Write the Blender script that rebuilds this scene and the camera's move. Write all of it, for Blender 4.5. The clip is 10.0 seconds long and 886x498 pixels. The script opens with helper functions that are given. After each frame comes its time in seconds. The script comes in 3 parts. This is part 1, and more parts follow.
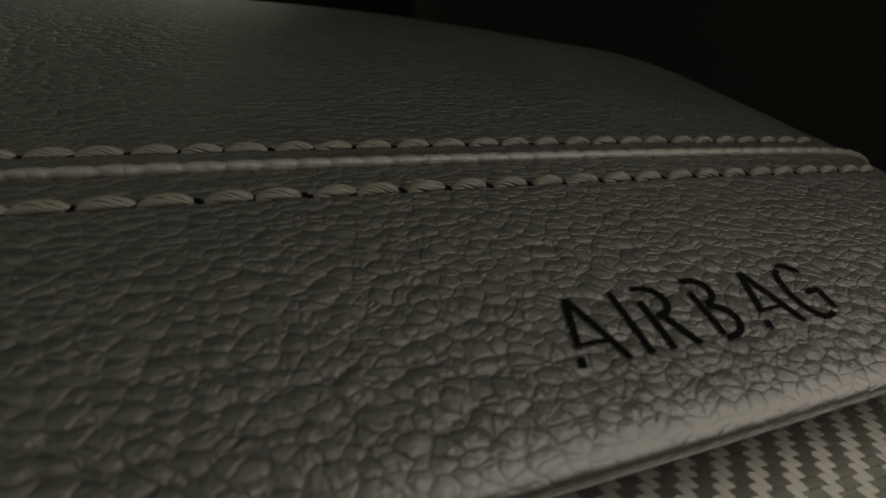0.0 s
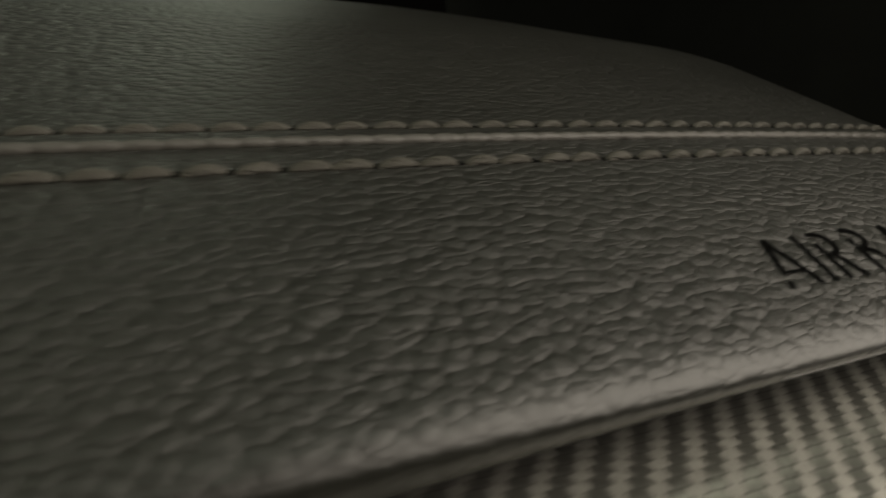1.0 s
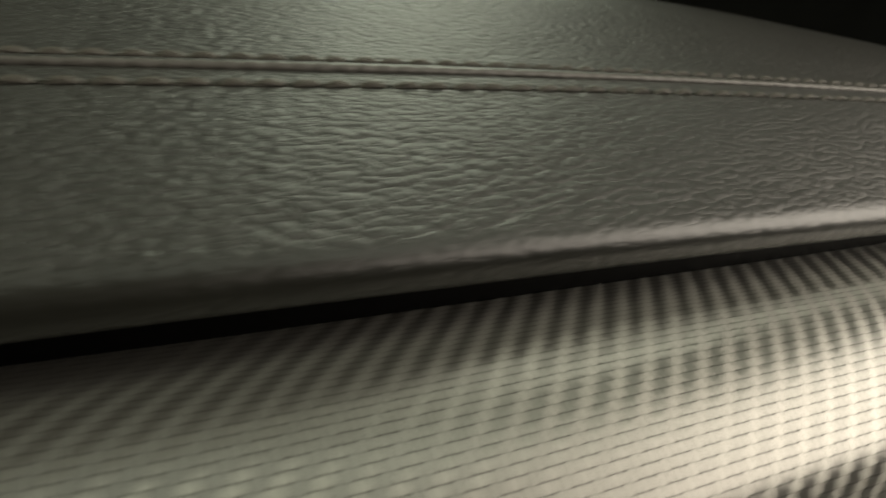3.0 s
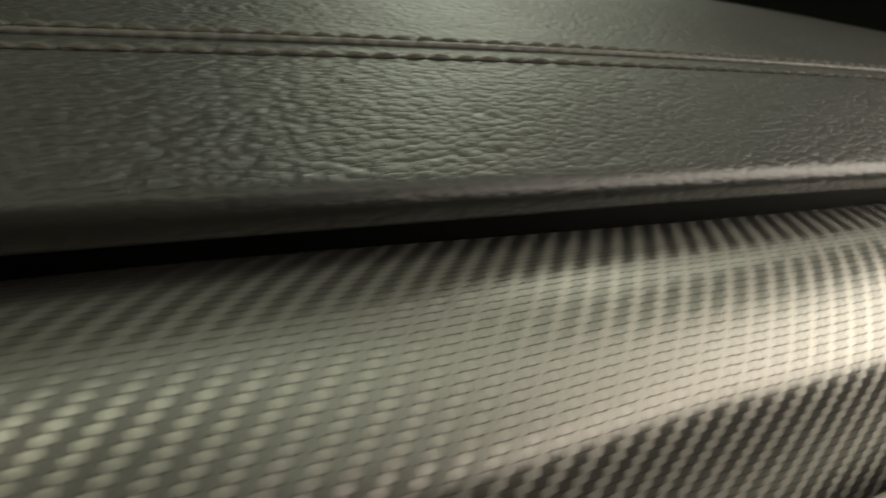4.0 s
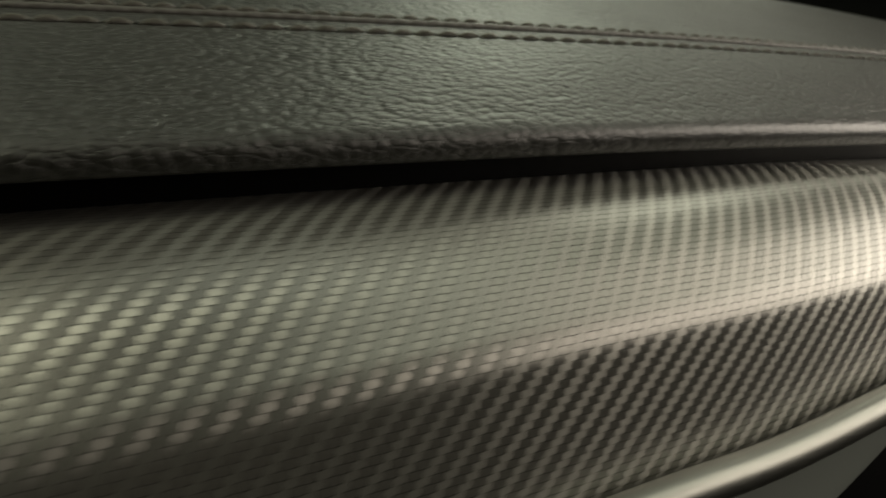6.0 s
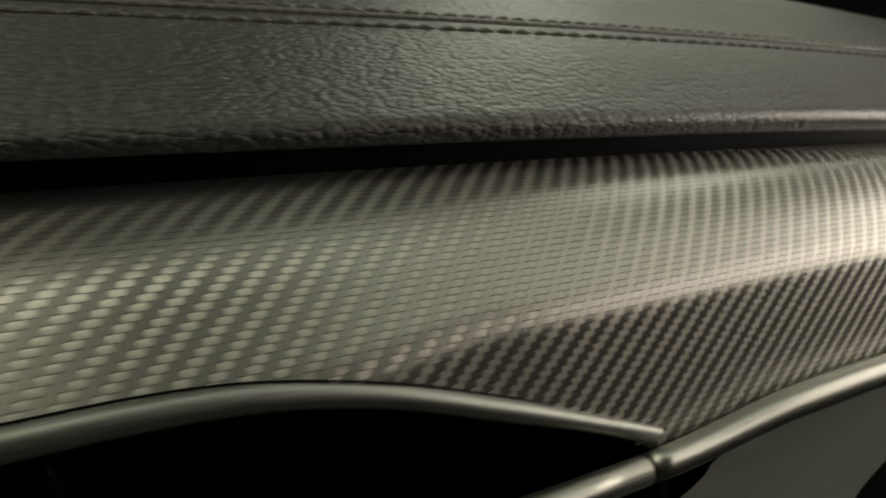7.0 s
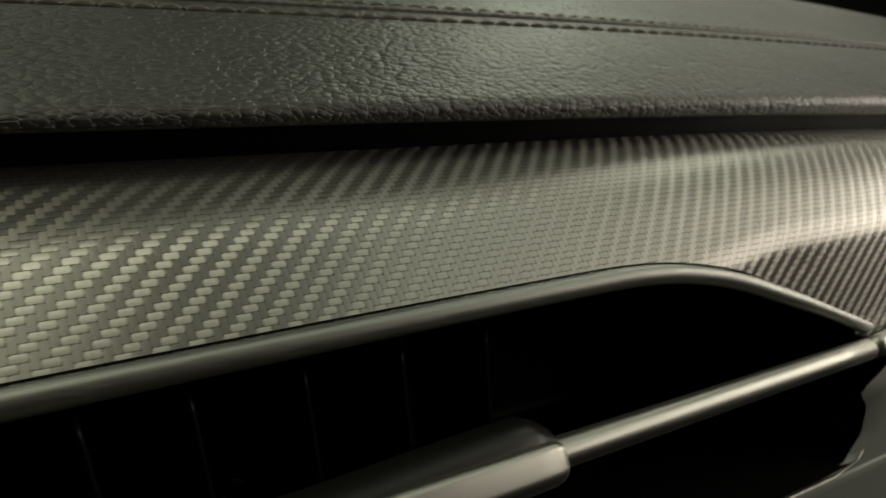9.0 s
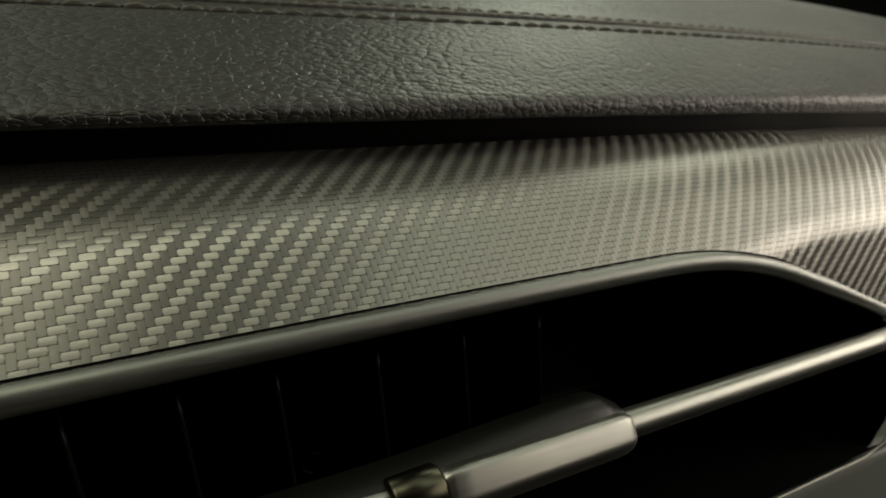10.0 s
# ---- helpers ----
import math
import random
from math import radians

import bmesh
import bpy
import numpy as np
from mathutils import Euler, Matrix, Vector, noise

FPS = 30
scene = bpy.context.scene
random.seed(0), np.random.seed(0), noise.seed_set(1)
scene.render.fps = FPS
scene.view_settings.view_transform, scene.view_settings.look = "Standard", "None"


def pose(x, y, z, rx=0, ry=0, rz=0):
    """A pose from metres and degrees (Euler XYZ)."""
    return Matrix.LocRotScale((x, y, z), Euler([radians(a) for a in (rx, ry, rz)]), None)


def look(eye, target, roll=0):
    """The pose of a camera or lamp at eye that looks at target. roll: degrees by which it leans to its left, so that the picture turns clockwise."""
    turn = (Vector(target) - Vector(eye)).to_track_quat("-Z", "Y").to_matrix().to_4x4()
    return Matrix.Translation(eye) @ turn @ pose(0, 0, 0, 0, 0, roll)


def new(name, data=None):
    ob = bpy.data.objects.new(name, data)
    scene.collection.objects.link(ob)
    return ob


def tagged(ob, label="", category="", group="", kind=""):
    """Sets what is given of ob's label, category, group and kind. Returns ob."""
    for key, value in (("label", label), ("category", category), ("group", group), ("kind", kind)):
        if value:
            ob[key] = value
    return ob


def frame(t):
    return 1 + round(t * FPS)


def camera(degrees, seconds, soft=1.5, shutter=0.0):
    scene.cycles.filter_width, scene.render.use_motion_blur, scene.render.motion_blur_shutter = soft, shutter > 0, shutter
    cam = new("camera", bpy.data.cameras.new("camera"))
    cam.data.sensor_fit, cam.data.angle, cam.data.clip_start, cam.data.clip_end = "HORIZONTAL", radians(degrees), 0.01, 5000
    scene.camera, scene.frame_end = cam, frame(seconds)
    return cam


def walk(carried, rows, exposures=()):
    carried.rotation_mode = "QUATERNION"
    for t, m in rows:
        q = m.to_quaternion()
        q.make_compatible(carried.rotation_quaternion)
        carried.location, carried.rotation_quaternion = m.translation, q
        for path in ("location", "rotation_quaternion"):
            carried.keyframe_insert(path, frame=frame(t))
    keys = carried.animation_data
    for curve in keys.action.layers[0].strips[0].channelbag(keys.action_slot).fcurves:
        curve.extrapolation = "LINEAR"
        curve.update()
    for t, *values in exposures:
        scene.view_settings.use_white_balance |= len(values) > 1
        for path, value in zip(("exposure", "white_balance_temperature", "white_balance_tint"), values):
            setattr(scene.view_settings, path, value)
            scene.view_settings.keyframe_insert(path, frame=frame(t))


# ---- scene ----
cam = camera(68.31, 10.0, shutter=0.5)
PATH = [
    (0.0, look((-0.02175, -0.05756, 0.00023), (0.01821, 0.03359, -0.00955), -2.89)),
    (0.5, look((-0.02784, -0.05819, -0.00028), (0.01291, 0.03261, -0.01000), -2.80)),
    (1.0, look((-0.04867, -0.06010, -0.00233), (-0.00681, 0.03021, -0.01194), -2.70)),
    (1.5, look((-0.08518, -0.06645, -0.00353), (-0.04136, 0.02266, -0.01532), -1.45)),
    (2.0, look((-0.12971, -0.06838, -0.00601), (-0.08374, 0.01947, -0.01904), -0.69)),
    (2.5, look((-0.16647, -0.07067, -0.00896), (-0.11891, 0.01630, -0.02216), -0.07)),
    (3.0, look((-0.21306, -0.07306, -0.01338), (-0.16479, 0.01354, -0.02637), 0.26)),
    (3.5, look((-0.24873, -0.07378, -0.01738), (-0.20005, 0.01267, -0.02995), 0.48)),
    (4.0, look((-0.28345, -0.07732, -0.02244), (-0.23421, 0.00885, -0.03470), 0.49)),
    (4.5, look((-0.31473, -0.07913, -0.02613), (-0.26506, 0.00683, -0.03816), 0.67)),
    (5.0, look((-0.34697, -0.07997, -0.02962), (-0.29624, 0.00535, -0.04170), 1.10)),
    (5.5, look((-0.37260, -0.08014, -0.03168), (-0.32074, 0.00445, -0.04421), 1.08)),
    (6.0, look((-0.40180, -0.08030, -0.03432), (-0.34895, 0.00358, -0.04736), 1.12)),
    (6.5, look((-0.43107, -0.08070, -0.03706), (-0.37697, 0.00234, -0.05040), 1.22)),
    (7.0, look((-0.45931, -0.08086, -0.03972), (-0.40401, 0.00134, -0.05331), 1.42)),
    (7.5, look((-0.48396, -0.08038, -0.04205), (-0.42776, 0.00117, -0.05584), 1.57)),
    (8.0, look((-0.50743, -0.08001, -0.04521), (-0.45076, 0.00129, -0.05856), 1.72)),
    (8.5, look((-0.51965, -0.07959, -0.04716), (-0.46277, 0.00162, -0.06014), 1.48)),
    (9.0, look((-0.52945, -0.07912, -0.04864), (-0.47249, 0.00206, -0.06147), 1.33)),
    (9.5, look((-0.53703, -0.07877, -0.04948), (-0.48005, 0.00239, -0.06234), 1.28)),
    (10.0, look((-0.54232, -0.07862, -0.05019), (-0.48515, 0.00246, -0.06278), 1.28)),
]
walk(cam, PATH, [(0.0, -0.36), (1.0, -0.28), (2.0, 0.08), (3.0, 0.25), (7.0, 0.25), (10.0, 0.3)])
cam.data.dof.use_dof = True
cam.data.dof.focus_distance = 0.074
cam.data.dof.aperture_fstop = 44.0

# ---- light ----
world = bpy.data.worlds.new("world")
scene.world = world
world.use_nodes = True
world.node_tree.nodes["Background"].inputs[0].default_value = (1.0, 0.9, 0.72, 1)
world.node_tree.nodes["Background"].inputs[1].default_value = 0.0015


def area_lamp(name, eye, target, sx, sy, watts, colour):
    lamp = bpy.data.lights.new(name, "AREA")
    lamp.shape, lamp.size, lamp.size_y, lamp.energy, lamp.color = "RECTANGLE", sx, sy, watts, colour
    ob = new(name, lamp)
    ob.matrix_world = look(eye, target)
    return ob


area_lamp("side_window_light", (0.295, -0.270, 0.143), (0.0, 0.0, -0.03), 0.36, 0.36, 1.62, (1.0, 0.90, 0.76))
area_lamp("rear_side_window_light", (0.234, -0.741, 0.226), (0.0, 0.0, -0.03), 0.41, 0.41, 1.19, (1.0, 0.88, 0.75))
area_lamp("door_window_light", (0.230, -0.414, 0.508), (0.0, 0.0, -0.03), 0.30, 0.30, 0.37, (1.0, 0.94, 0.77))
area_lamp("quarter_window_light", (0.305, 0.180, 0.620), (0.0, 0.0, -0.03), 0.32, 0.28, 0.76, (0.98, 0.98, 0.78))
area_lamp("windscreen_light", (0.125, 0.490, 0.600), (0.0, 0.0, -0.03), 0.23, 0.34, 1.43, (0.93, 1.0, 0.77))
area_lamp("windscreen_far_light", (-0.750, 0.380, 0.550), (-0.5, 0.0, -0.03), 0.30, 0.22, 0.42, (0.93, 1.0, 0.77))
# two fill lamps added under the closed headlining, to light trim and leather from above
area_lamp("overhead_fill_light", (-0.050, -0.356, 0.712), (-0.05, 0.0, -0.03), 0.41, 0.41, 0.52, (0.96, 1.0, 0.80))
area_lamp("overhead_fill_middle_light", (-0.334, -0.108, 0.731), (-0.25, 0.0, -0.03), 0.30, 0.30, 0.19, (0.94, 1.0, 0.82))
# fill lamp added to brighten the weave at the left end
area_lamp("left_fill_light", (-0.700, -0.191, 0.695), (-0.5, 0.0, -0.03), 0.26, 0.26, 0.40, (1.0, 0.98, 0.74))
area_lamp("far_window_light", (-1.075, -0.108, 0.611), (-0.5, 0.0, -0.03), 0.34, 0.30, 1.60, (1.0, 0.99, 0.72))


# ---- materials ----


def material(name, colour, rough, metal=0.0, spec=0.5):
    m = bpy.data.materials.new(name)
    m.use_nodes = True
    b = m.node_tree.nodes["Principled BSDF"]
    b.inputs["Base Color"].default_value = (*colour, 1)
    b.inputs["Roughness"].default_value = rough
    b.inputs["Metallic"].default_value = metal
    b.inputs["Specular IOR Level"].default_value = spec
    return m


def node(m, kind, **inputs):
    n = m.node_tree.nodes.new(kind)
    for k, val in inputs.items():
        n.inputs[k].default_value = val
    return n


def link(m, a, out, b, into):
    m.node_tree.links.new(a.outputs[out], b.inputs[into])


def maths(m, op, a, b=None, out_a=0, out_b=0):
    n = m.node_tree.nodes.new("ShaderNodeMath")
    n.operation = op
    for i, (src, o) in enumerate(((a, out_a), (b, out_b))):
        if src is None:
            continue
        if isinstance(src, (int, float)):
            n.inputs[i].default_value = src
        else:
            link(m, src, o, n, i)
    return n


def leather_material(name, colour, grain=1.0):
    """Coated hide: pebbles about 2 mm wide between fine creases, with pores and a little dust."""
    m = material(name, colour, 0.5, 0.0, 0.74)
    bsdf = m.node_tree.nodes["Principled BSDF"]
    co = node(m, "ShaderNodeTexCoord")
    warp = node(m, "ShaderNodeTexNoise", Scale=300.0, Detail=5.0)
    link(m, co, "Object", warp, "Vector")
    add = m.node_tree.nodes.new("ShaderNodeVectorMath")
    add.operation = "MULTIPLY_ADD"
    link(m, warp, "Color", add, 0)
    add.inputs[1].default_value = (0.0018, 0.0018, 0.0018)
    link(m, co, "Object", add, 2)
    stretch = node(m, "ShaderNodeMapping")
    stretch.inputs["Scale"].default_value = (0.72, 1.0, 1.0)
    link(m, add, 0, stretch, "Vector")
    cell = node(m, "ShaderNodeTexVoronoi", Scale=820.0)
    cell.feature = "DISTANCE_TO_EDGE"
    link(m, stretch, "Vector", cell, "Vector")
    puff = node(m, "ShaderNodeTexVoronoi", Scale=820.0)
    puff.feature = "SMOOTH_F1"
    puff.inputs["Smoothness"].default_value = 0.42
    link(m, stretch, "Vector", puff, "Vector")
    dome = maths(m, "SUBTRACT", 1.0, maths(m, "POWER", puff, 2.0, "Distance"))
    line = node(m, "ShaderNodeMapRange")
    line.interpolation_type = "SMOOTHSTEP"
    line.inputs["From Max"].default_value = 0.10
    link(m, cell, "Distance", line, 0)
    worn = node(m, "ShaderNodeTexNoise", Scale=420.0, Detail=2.0)
    link(m, co, "Object", worn, "Vector")
    wear = node(m, "ShaderNodeMapRange")
    wear.inputs["From Min"].default_value = 0.30
    wear.inputs["From Max"].default_value = 0.60
    wear.inputs["To Min"].default_value = 0.25
    link(m, worn, 0, wear, 0)
    cell2 = node(m, "ShaderNodeTexVoronoi", Scale=1500.0)
    cell2.feature = "DISTANCE_TO_EDGE"
    link(m, add, 0, cell2, "Vector")
    fine = node(m, "ShaderNodeTexNoise", Scale=2600.0, Detail=3.0)
    link(m, co, "Object", fine, "Vector")
    soft = node(m, "ShaderNodeTexNoise", Scale=300.0, Detail=1.0)
    link(m, co, "Object", soft, "Vector")
    big = node(m, "ShaderNodeTexNoise", Scale=45.0, Detail=3.0)
    link(m, co, "Object", big, "Vector")
    h0 = maths(m, "ADD", maths(m, "MULTIPLY", dome, 1.5), maths(m, "MULTIPLY", maths(m, "MULTIPLY", line, wear), 0.52))
    h1 = maths(m, "ADD", maths(m, "MULTIPLY", cell2, 0.5, "Distance"), maths(m, "MULTIPLY", soft, 0.4, 0))
    h2 = maths(m, "MULTIPLY", fine, 0.13, 0)
    h = maths(m, "ADD", maths(m, "ADD", h0, h1), h2)
    bump = node(m, "ShaderNodeBump", Strength=0.76 * grain, Distance=0.00033)
    link(m, h, 0, bump, "Height")
    taut = node(m, "ShaderNodeAttribute")
    taut.attribute_name = "taut"
    link(m, maths(m, "SUBTRACT", 0.76 * grain, maths(m, "MULTIPLY", taut, 0.62 * grain, "Fac")), 0, bump, "Strength")
    link(m, bump, "Normal", bsdf, "Normal")
    rr = node(m, "ShaderNodeMapRange")
    rr.inputs["To Min"].default_value = 0.46
    rr.inputs["To Max"].default_value = 0.57
    link(m, big, 0, rr, 0)
    link(m, maths(m, "SUBTRACT", rr, maths(m, "MULTIPLY", taut, 0.16, "Fac")), 0, bsdf, "Roughness")
    tint = node(m, "ShaderNodeMix")
    tint.data_type = "RGBA"
    tint.inputs[6].default_value = (*[c * 0.75 for c in colour], 1)
    tint.inputs[7].default_value = (*[c * 1.25 for c in colour], 1)
    link(m, big, 0, tint, 0)
    link(m, tint, 2, bsdf, "Base Color")
    return m


def brushed_material(name, colour, rough, scale):
    """Satin metal with hairlines along its length."""
    m = material(name, colour, rough, 1.0)
    bsdf = m.node_tree.nodes["Principled BSDF"]
    co = node(m, "ShaderNodeTexCoord")
    st = node(m, "ShaderNodeMapping")
    st.inputs["Scale"].default_value = scale
    link(m, co, "Object", st, "Vector")
    ns = node(m, "ShaderNodeTexNoise", Scale=1.0, Detail=4.0)
    link(m, st, "Vector", ns, "Vector")
    rr = node(m, "ShaderNodeMapRange")
    rr.inputs["To Min"].default_value = rough * 0.75
    rr.inputs["To Max"].default_value = rough * 1.3
    link(m, ns, 0, rr, 0)
    link(m, rr, 0, bsdf, "Roughness")
    bump = node(m, "ShaderNodeBump", Strength=0.12, Distance=0.00004)
    link(m, ns, 0, bump, "Height")
    link(m, bump, "Normal", bsdf, "Normal")
    return m


def fibre_material(name, colour, rough, aniso):
    """Fibre bundles under a thin satin lacquer; the bundles arch along their length, so the gloss spreads that way."""
    m = material(name, colour, rough, 0.8)
    bsdf = m.node_tree.nodes["Principled BSDF"]
    bsdf.inputs["Anisotropic"].default_value = aniso
    bsdf.inputs["Coat Weight"].default_value = 1.0
    bsdf.inputs["Coat Roughness"].default_value = 0.34
    tan = node(m, "ShaderNodeTangent")
    tan.direction_type = "UV_MAP"
    tan.uv_map = "fibre"
    link(m, tan, 0, bsdf, "Tangent")
    uv = node(m, "ShaderNodeUVMap")
    uv.uv_map = "fibre"
    st = node(m, "ShaderNodeMapping")
    st.inputs["Scale"].default_value = (300.0, 9000.0, 1.0)
    link(m, uv, 0, st, "Vector")
    ns = node(m, "ShaderNodeTexNoise", Scale=1.0, Detail=2.0)
    link(m, st, "Vector", ns, "Vector")
    geo = node(m, "ShaderNodeNewGeometry")
    both = maths(m, "ADD", maths(m, "MULTIPLY", ns, 0.5), maths(m, "MULTIPLY", geo, 0.5, "Random Per Island"))
    tint = node(m, "ShaderNodeMix")
    tint.data_type = "RGBA"
    tint.inputs[6].default_value = (*[c * 0.96 for c in colour], 1)
    tint.inputs[7].default_value = (*[c * 1.04 for c in colour], 1)
    link(m, both, 0, tint, 0)
    link(m, tint, 2, bsdf, "Base Color")
    return m


def plastic_material(name, colour, rough, grain_scale, depth):
    m = material(name, colour, rough)
    bsdf = m.node_tree.nodes["Principled BSDF"]
    co = node(m, "ShaderNodeTexCoord")
    ns = node(m, "ShaderNodeTexNoise", Scale=grain_scale, Detail=4.0)
    link(m, co, "Object", ns, "Vector")
    bg = node(m, "ShaderNodeTexNoise", Scale=30.0, Detail=3.0)
    link(m, co, "Object", bg, "Vector")
    bump = node(m, "ShaderNodeBump", Strength=0.4, Distance=depth)
    link(m, ns, 0, bump, "Height")
    link(m, bump, "Normal", bsdf, "Normal")
    rr = node(m, "ShaderNodeMapRange")
    rr.inputs["To Min"].default_value = rough * 0.8
    rr.inputs["To Max"].default_value = min(1.0, rough * 1.2)
    link(m, bg, 0, rr, 0)
    link(m, rr, 0, bsdf, "Roughness")
    return m


LEATHER = leather_material("black_leather", (0.0180, 0.0184, 0.0146))
PIPING = leather_material("smooth_leather", (0.090, 0.086, 0.076), 0.3)
THREAD = plastic_material("grey_thread", (0.100, 0.095, 0.080), 0.5, 5200.0, 0.00008)
THREAD.node_tree.nodes["Principled BSDF"].inputs["Specular IOR Level"].default_value = 0.40
# Flat black for the letters, and for the shade inside the needle holes.
FLAT_BLACK = material("flat_black", (0.0015, 0.0015, 0.0015), 0.95, 0.0, 0.05)
FIBRE = fibre_material("silver_fibre", (0.33, 0.325, 0.293), 0.38, 0.85)
RESIN = plastic_material("dark_resin", (0.12, 0.118, 0.107), 0.5, 900.0, 0.00003)
RESIN.node_tree.nodes["Principled BSDF"].inputs["Metallic"].default_value = 0.4
SATIN = brushed_material("satin_chrome", (0.345, 0.35, 0.32), 0.38, (25.0, 2600.0, 2600.0))
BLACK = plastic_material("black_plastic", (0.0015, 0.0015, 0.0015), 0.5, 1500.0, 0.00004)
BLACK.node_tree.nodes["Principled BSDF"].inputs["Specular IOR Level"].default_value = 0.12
GREY = plastic_material("grey_soft_plastic", (0.19, 0.21, 0.19), 0.5, 1800.0, 0.00006)
LINING = plastic_material("dark_lining", (0.004, 0.0036, 0.003), 0.9, 400.0, 0.0002)
CARPET = plastic_material("brown_carpet", (0.060, 0.050, 0.042), 0.9, 300.0, 0.0004)
VANE = plastic_material("vane_plastic", (0.005, 0.005, 0.0045), 0.42, 1500.0, 0.00004)
SMOKED = brushed_material("smoked_chrome", (0.075, 0.073, 0.052), 0.30, (25.0, 2600.0, 2600.0))
DULL = brushed_material("dull_satin_chrome", (0.285, 0.295, 0.275), 0.46, (25.0, 2600.0, 2600.0))
VANE.node_tree.nodes["Principled BSDF"].inputs["Specular IOR Level"].default_value = 0.3

# ---- shape of the dashboard, in millimetres along its length ----
MM = 0.001


def spine(x):
    """The line of the lower stitches: the dashboard bows towards the screen and sinks from the middle outwards."""
    q = x / 100
    return (3.743 * q**2 + 0.527 * q**3 + 0.022 * q**4, -1.082 * q**2 - 0.040 * q**3 - 0.002 * q**4)


def bent_end(x, y):
    """How far the leather turns away at the dashboard's outer end, later towards its back."""
    t = x - END_X - 0.24 * min(90.0, max(0.0, y - 50.0)) + 0.8 * min(8.0, max(0.0, 12.0 - y))
    soft = 120.0 + 1300.0 * min(1.0, max(0.0, (y - 40.0) / 60.0))
    d = 0.5 * (t + math.sqrt(t * t + soft)) - 0.07 * math.sqrt(soft)
    d = max(0.0, d)
    return (0.020 * d * d, -0.010 * d * d)


END_X = 77.0


def at(x, y, z, bent=False):
    sy, sz = spine(x)
    by, bz = bent_end(x, y) if bent else (0, 0)
    return Vector((x * MM, (sy + y + by) * MM, (sz + z + bz) * MM))


def edge_low(x):
    q = x / 100
    return (-25.85 + 1.59 * q, -19.9 + 1.75 * q + 0.298 * q * q + steps(-x, [(0.0, 0.0), (45.0, -0.6), (85.0, -1.1), (120.0, -0.7), (155.0, -0.5), (220.0, -0.2), (330.0, 0.3)]))


def trim_top(x):
    q = x / 100
    return (-22.3 + 1.60 * q - 0.025 * q * q + steps(-x, [(390.0, 0.0), (490.0, 3.0)]), -23.05 + 2.045 * q + 0.315 * q * q - steps(-x, [(30.0, 0.0), (80.0, 1.0), (120.0, 1.4), (190.0, 1.3), (280.0, 0.0)]))


def mix(a, b, t):
    return a + (b - a) * t


def steps(x, table):
    """Straight between the pairs of a short table, level past its ends."""
    if x <= table[0][0]:
        return table[0][1]
    for (a, va), (b, vb) in zip(table, table[1:]):
        if x <= b:
            t = (x - a) / (b - a)
            return mix(va, vb, t * t * (3 - 2 * t))
    return table[-1][1]


def rounded(points, radii, n=7, cap=0.48):
    """A polyline with its inner corners rounded by the given lengths."""
    out = [points[0]]
    for a, p, b, r in zip(points, points[1:], points[2:], radii):
        va, vb = (a[0] - p[0], a[1] - p[1]), (b[0] - p[0], b[1] - p[1])
        la, lb = math.hypot(*va), math.hypot(*vb)
        ra, rb = min(r, la * cap) / la, min(r, lb * cap) / lb
        s, e = (p[0] + va[0] * ra, p[1] + va[1] * ra), (p[0] + vb[0] * rb, p[1] + vb[1] * rb)
        for i in range(n + 1):
            t = i / n
            out.append(tuple((1 - t) ** 2 * s[k] + 2 * t * (1 - t) * p[k] + t * t * e[k] for k in (0, 1)))
    out.append(points[-1])
    return out


def resample(pts, n):
    lens = [0.0]
    for a, b in zip(pts, pts[1:]):
        lens.append(lens[-1] + math.hypot(b[0] - a[0], b[1] - a[1]))
    want = np.linspace(0, lens[-1], n)
    return list(zip(np.interp(want, lens, [p[0] for p in pts]), np.interp(want, lens, [p[1] for p in pts])))


def part(name, mesh, mat, parent=None, label=""):
    ob = new(name, mesh)
    if mat is not None and not mesh.materials:
        mesh.materials.append(mat)
    if parent is not None:
        ob.parent = parent
    return tagged(ob, label)


def mesh_of(name, verts, faces, smooth=True):
    me = bpy.data.meshes.new(name)
    me.from_pydata([tuple(v) for v in verts], [], faces)
    me.update()
    if smooth:
        me.polygons.foreach_set("use_smooth", [True] * len(me.polygons))
    return me


def sheet(name, rows, close=False):
    """A mesh through rows of points, one row for each station along the length."""
    n = len(rows[0])
    verts = [p for r in rows for p in r]
    faces = []
    for i in range(len(rows) - 1):
        for j in range(n if close else n - 1):
            k = (j + 1) % n
            faces.append((i * n + j, i * n + k, (i + 1) * n + k, (i + 1) * n + j))
    if close:
        faces += [tuple(range(n))[::-1], tuple((len(rows) - 1) * n + j for j in range(n))]
    return mesh_of(name, verts, faces)


def tube(name, centres, radius, sides=20, squash=1.0):
    """A rod through the centres, with a radius for each of them."""
    rows = []
    for i, c in enumerate(centres):
        a, b = centres[max(i - 1, 0)], centres[min(i + 1, len(centres) - 1)]
        t = (Vector(b) - Vector(a)).normalized()
        side = t.cross(Vector((0, 0, 1))).normalized()
        up = side.cross(t)
        r = radius[i] * MM
        rows.append([Vector(c) + (side * math.cos(2 * math.pi * k / sides) + up * squash * math.sin(2 * math.pi * k / sides)) * r for k in range(sides)])
    return sheet(name, rows, True)


def box(name, lo, hi, bevel=0.0):
    bm = bmesh.new()
    bmesh.ops.create_cube(bm, size=1.0)
    for v in bm.verts:
        v.co = Vector([mix(lo[k], hi[k], v.co[k] + 0.5) for k in range(3)])
    if bevel:
        bmesh.ops.bevel(bm, geom=bm.edges[:], offset=bevel, segments=2, affect="EDGES")
    me = bpy.data.meshes.new(name)
    bm.to_mesh(me)
    bm.free()
    return me


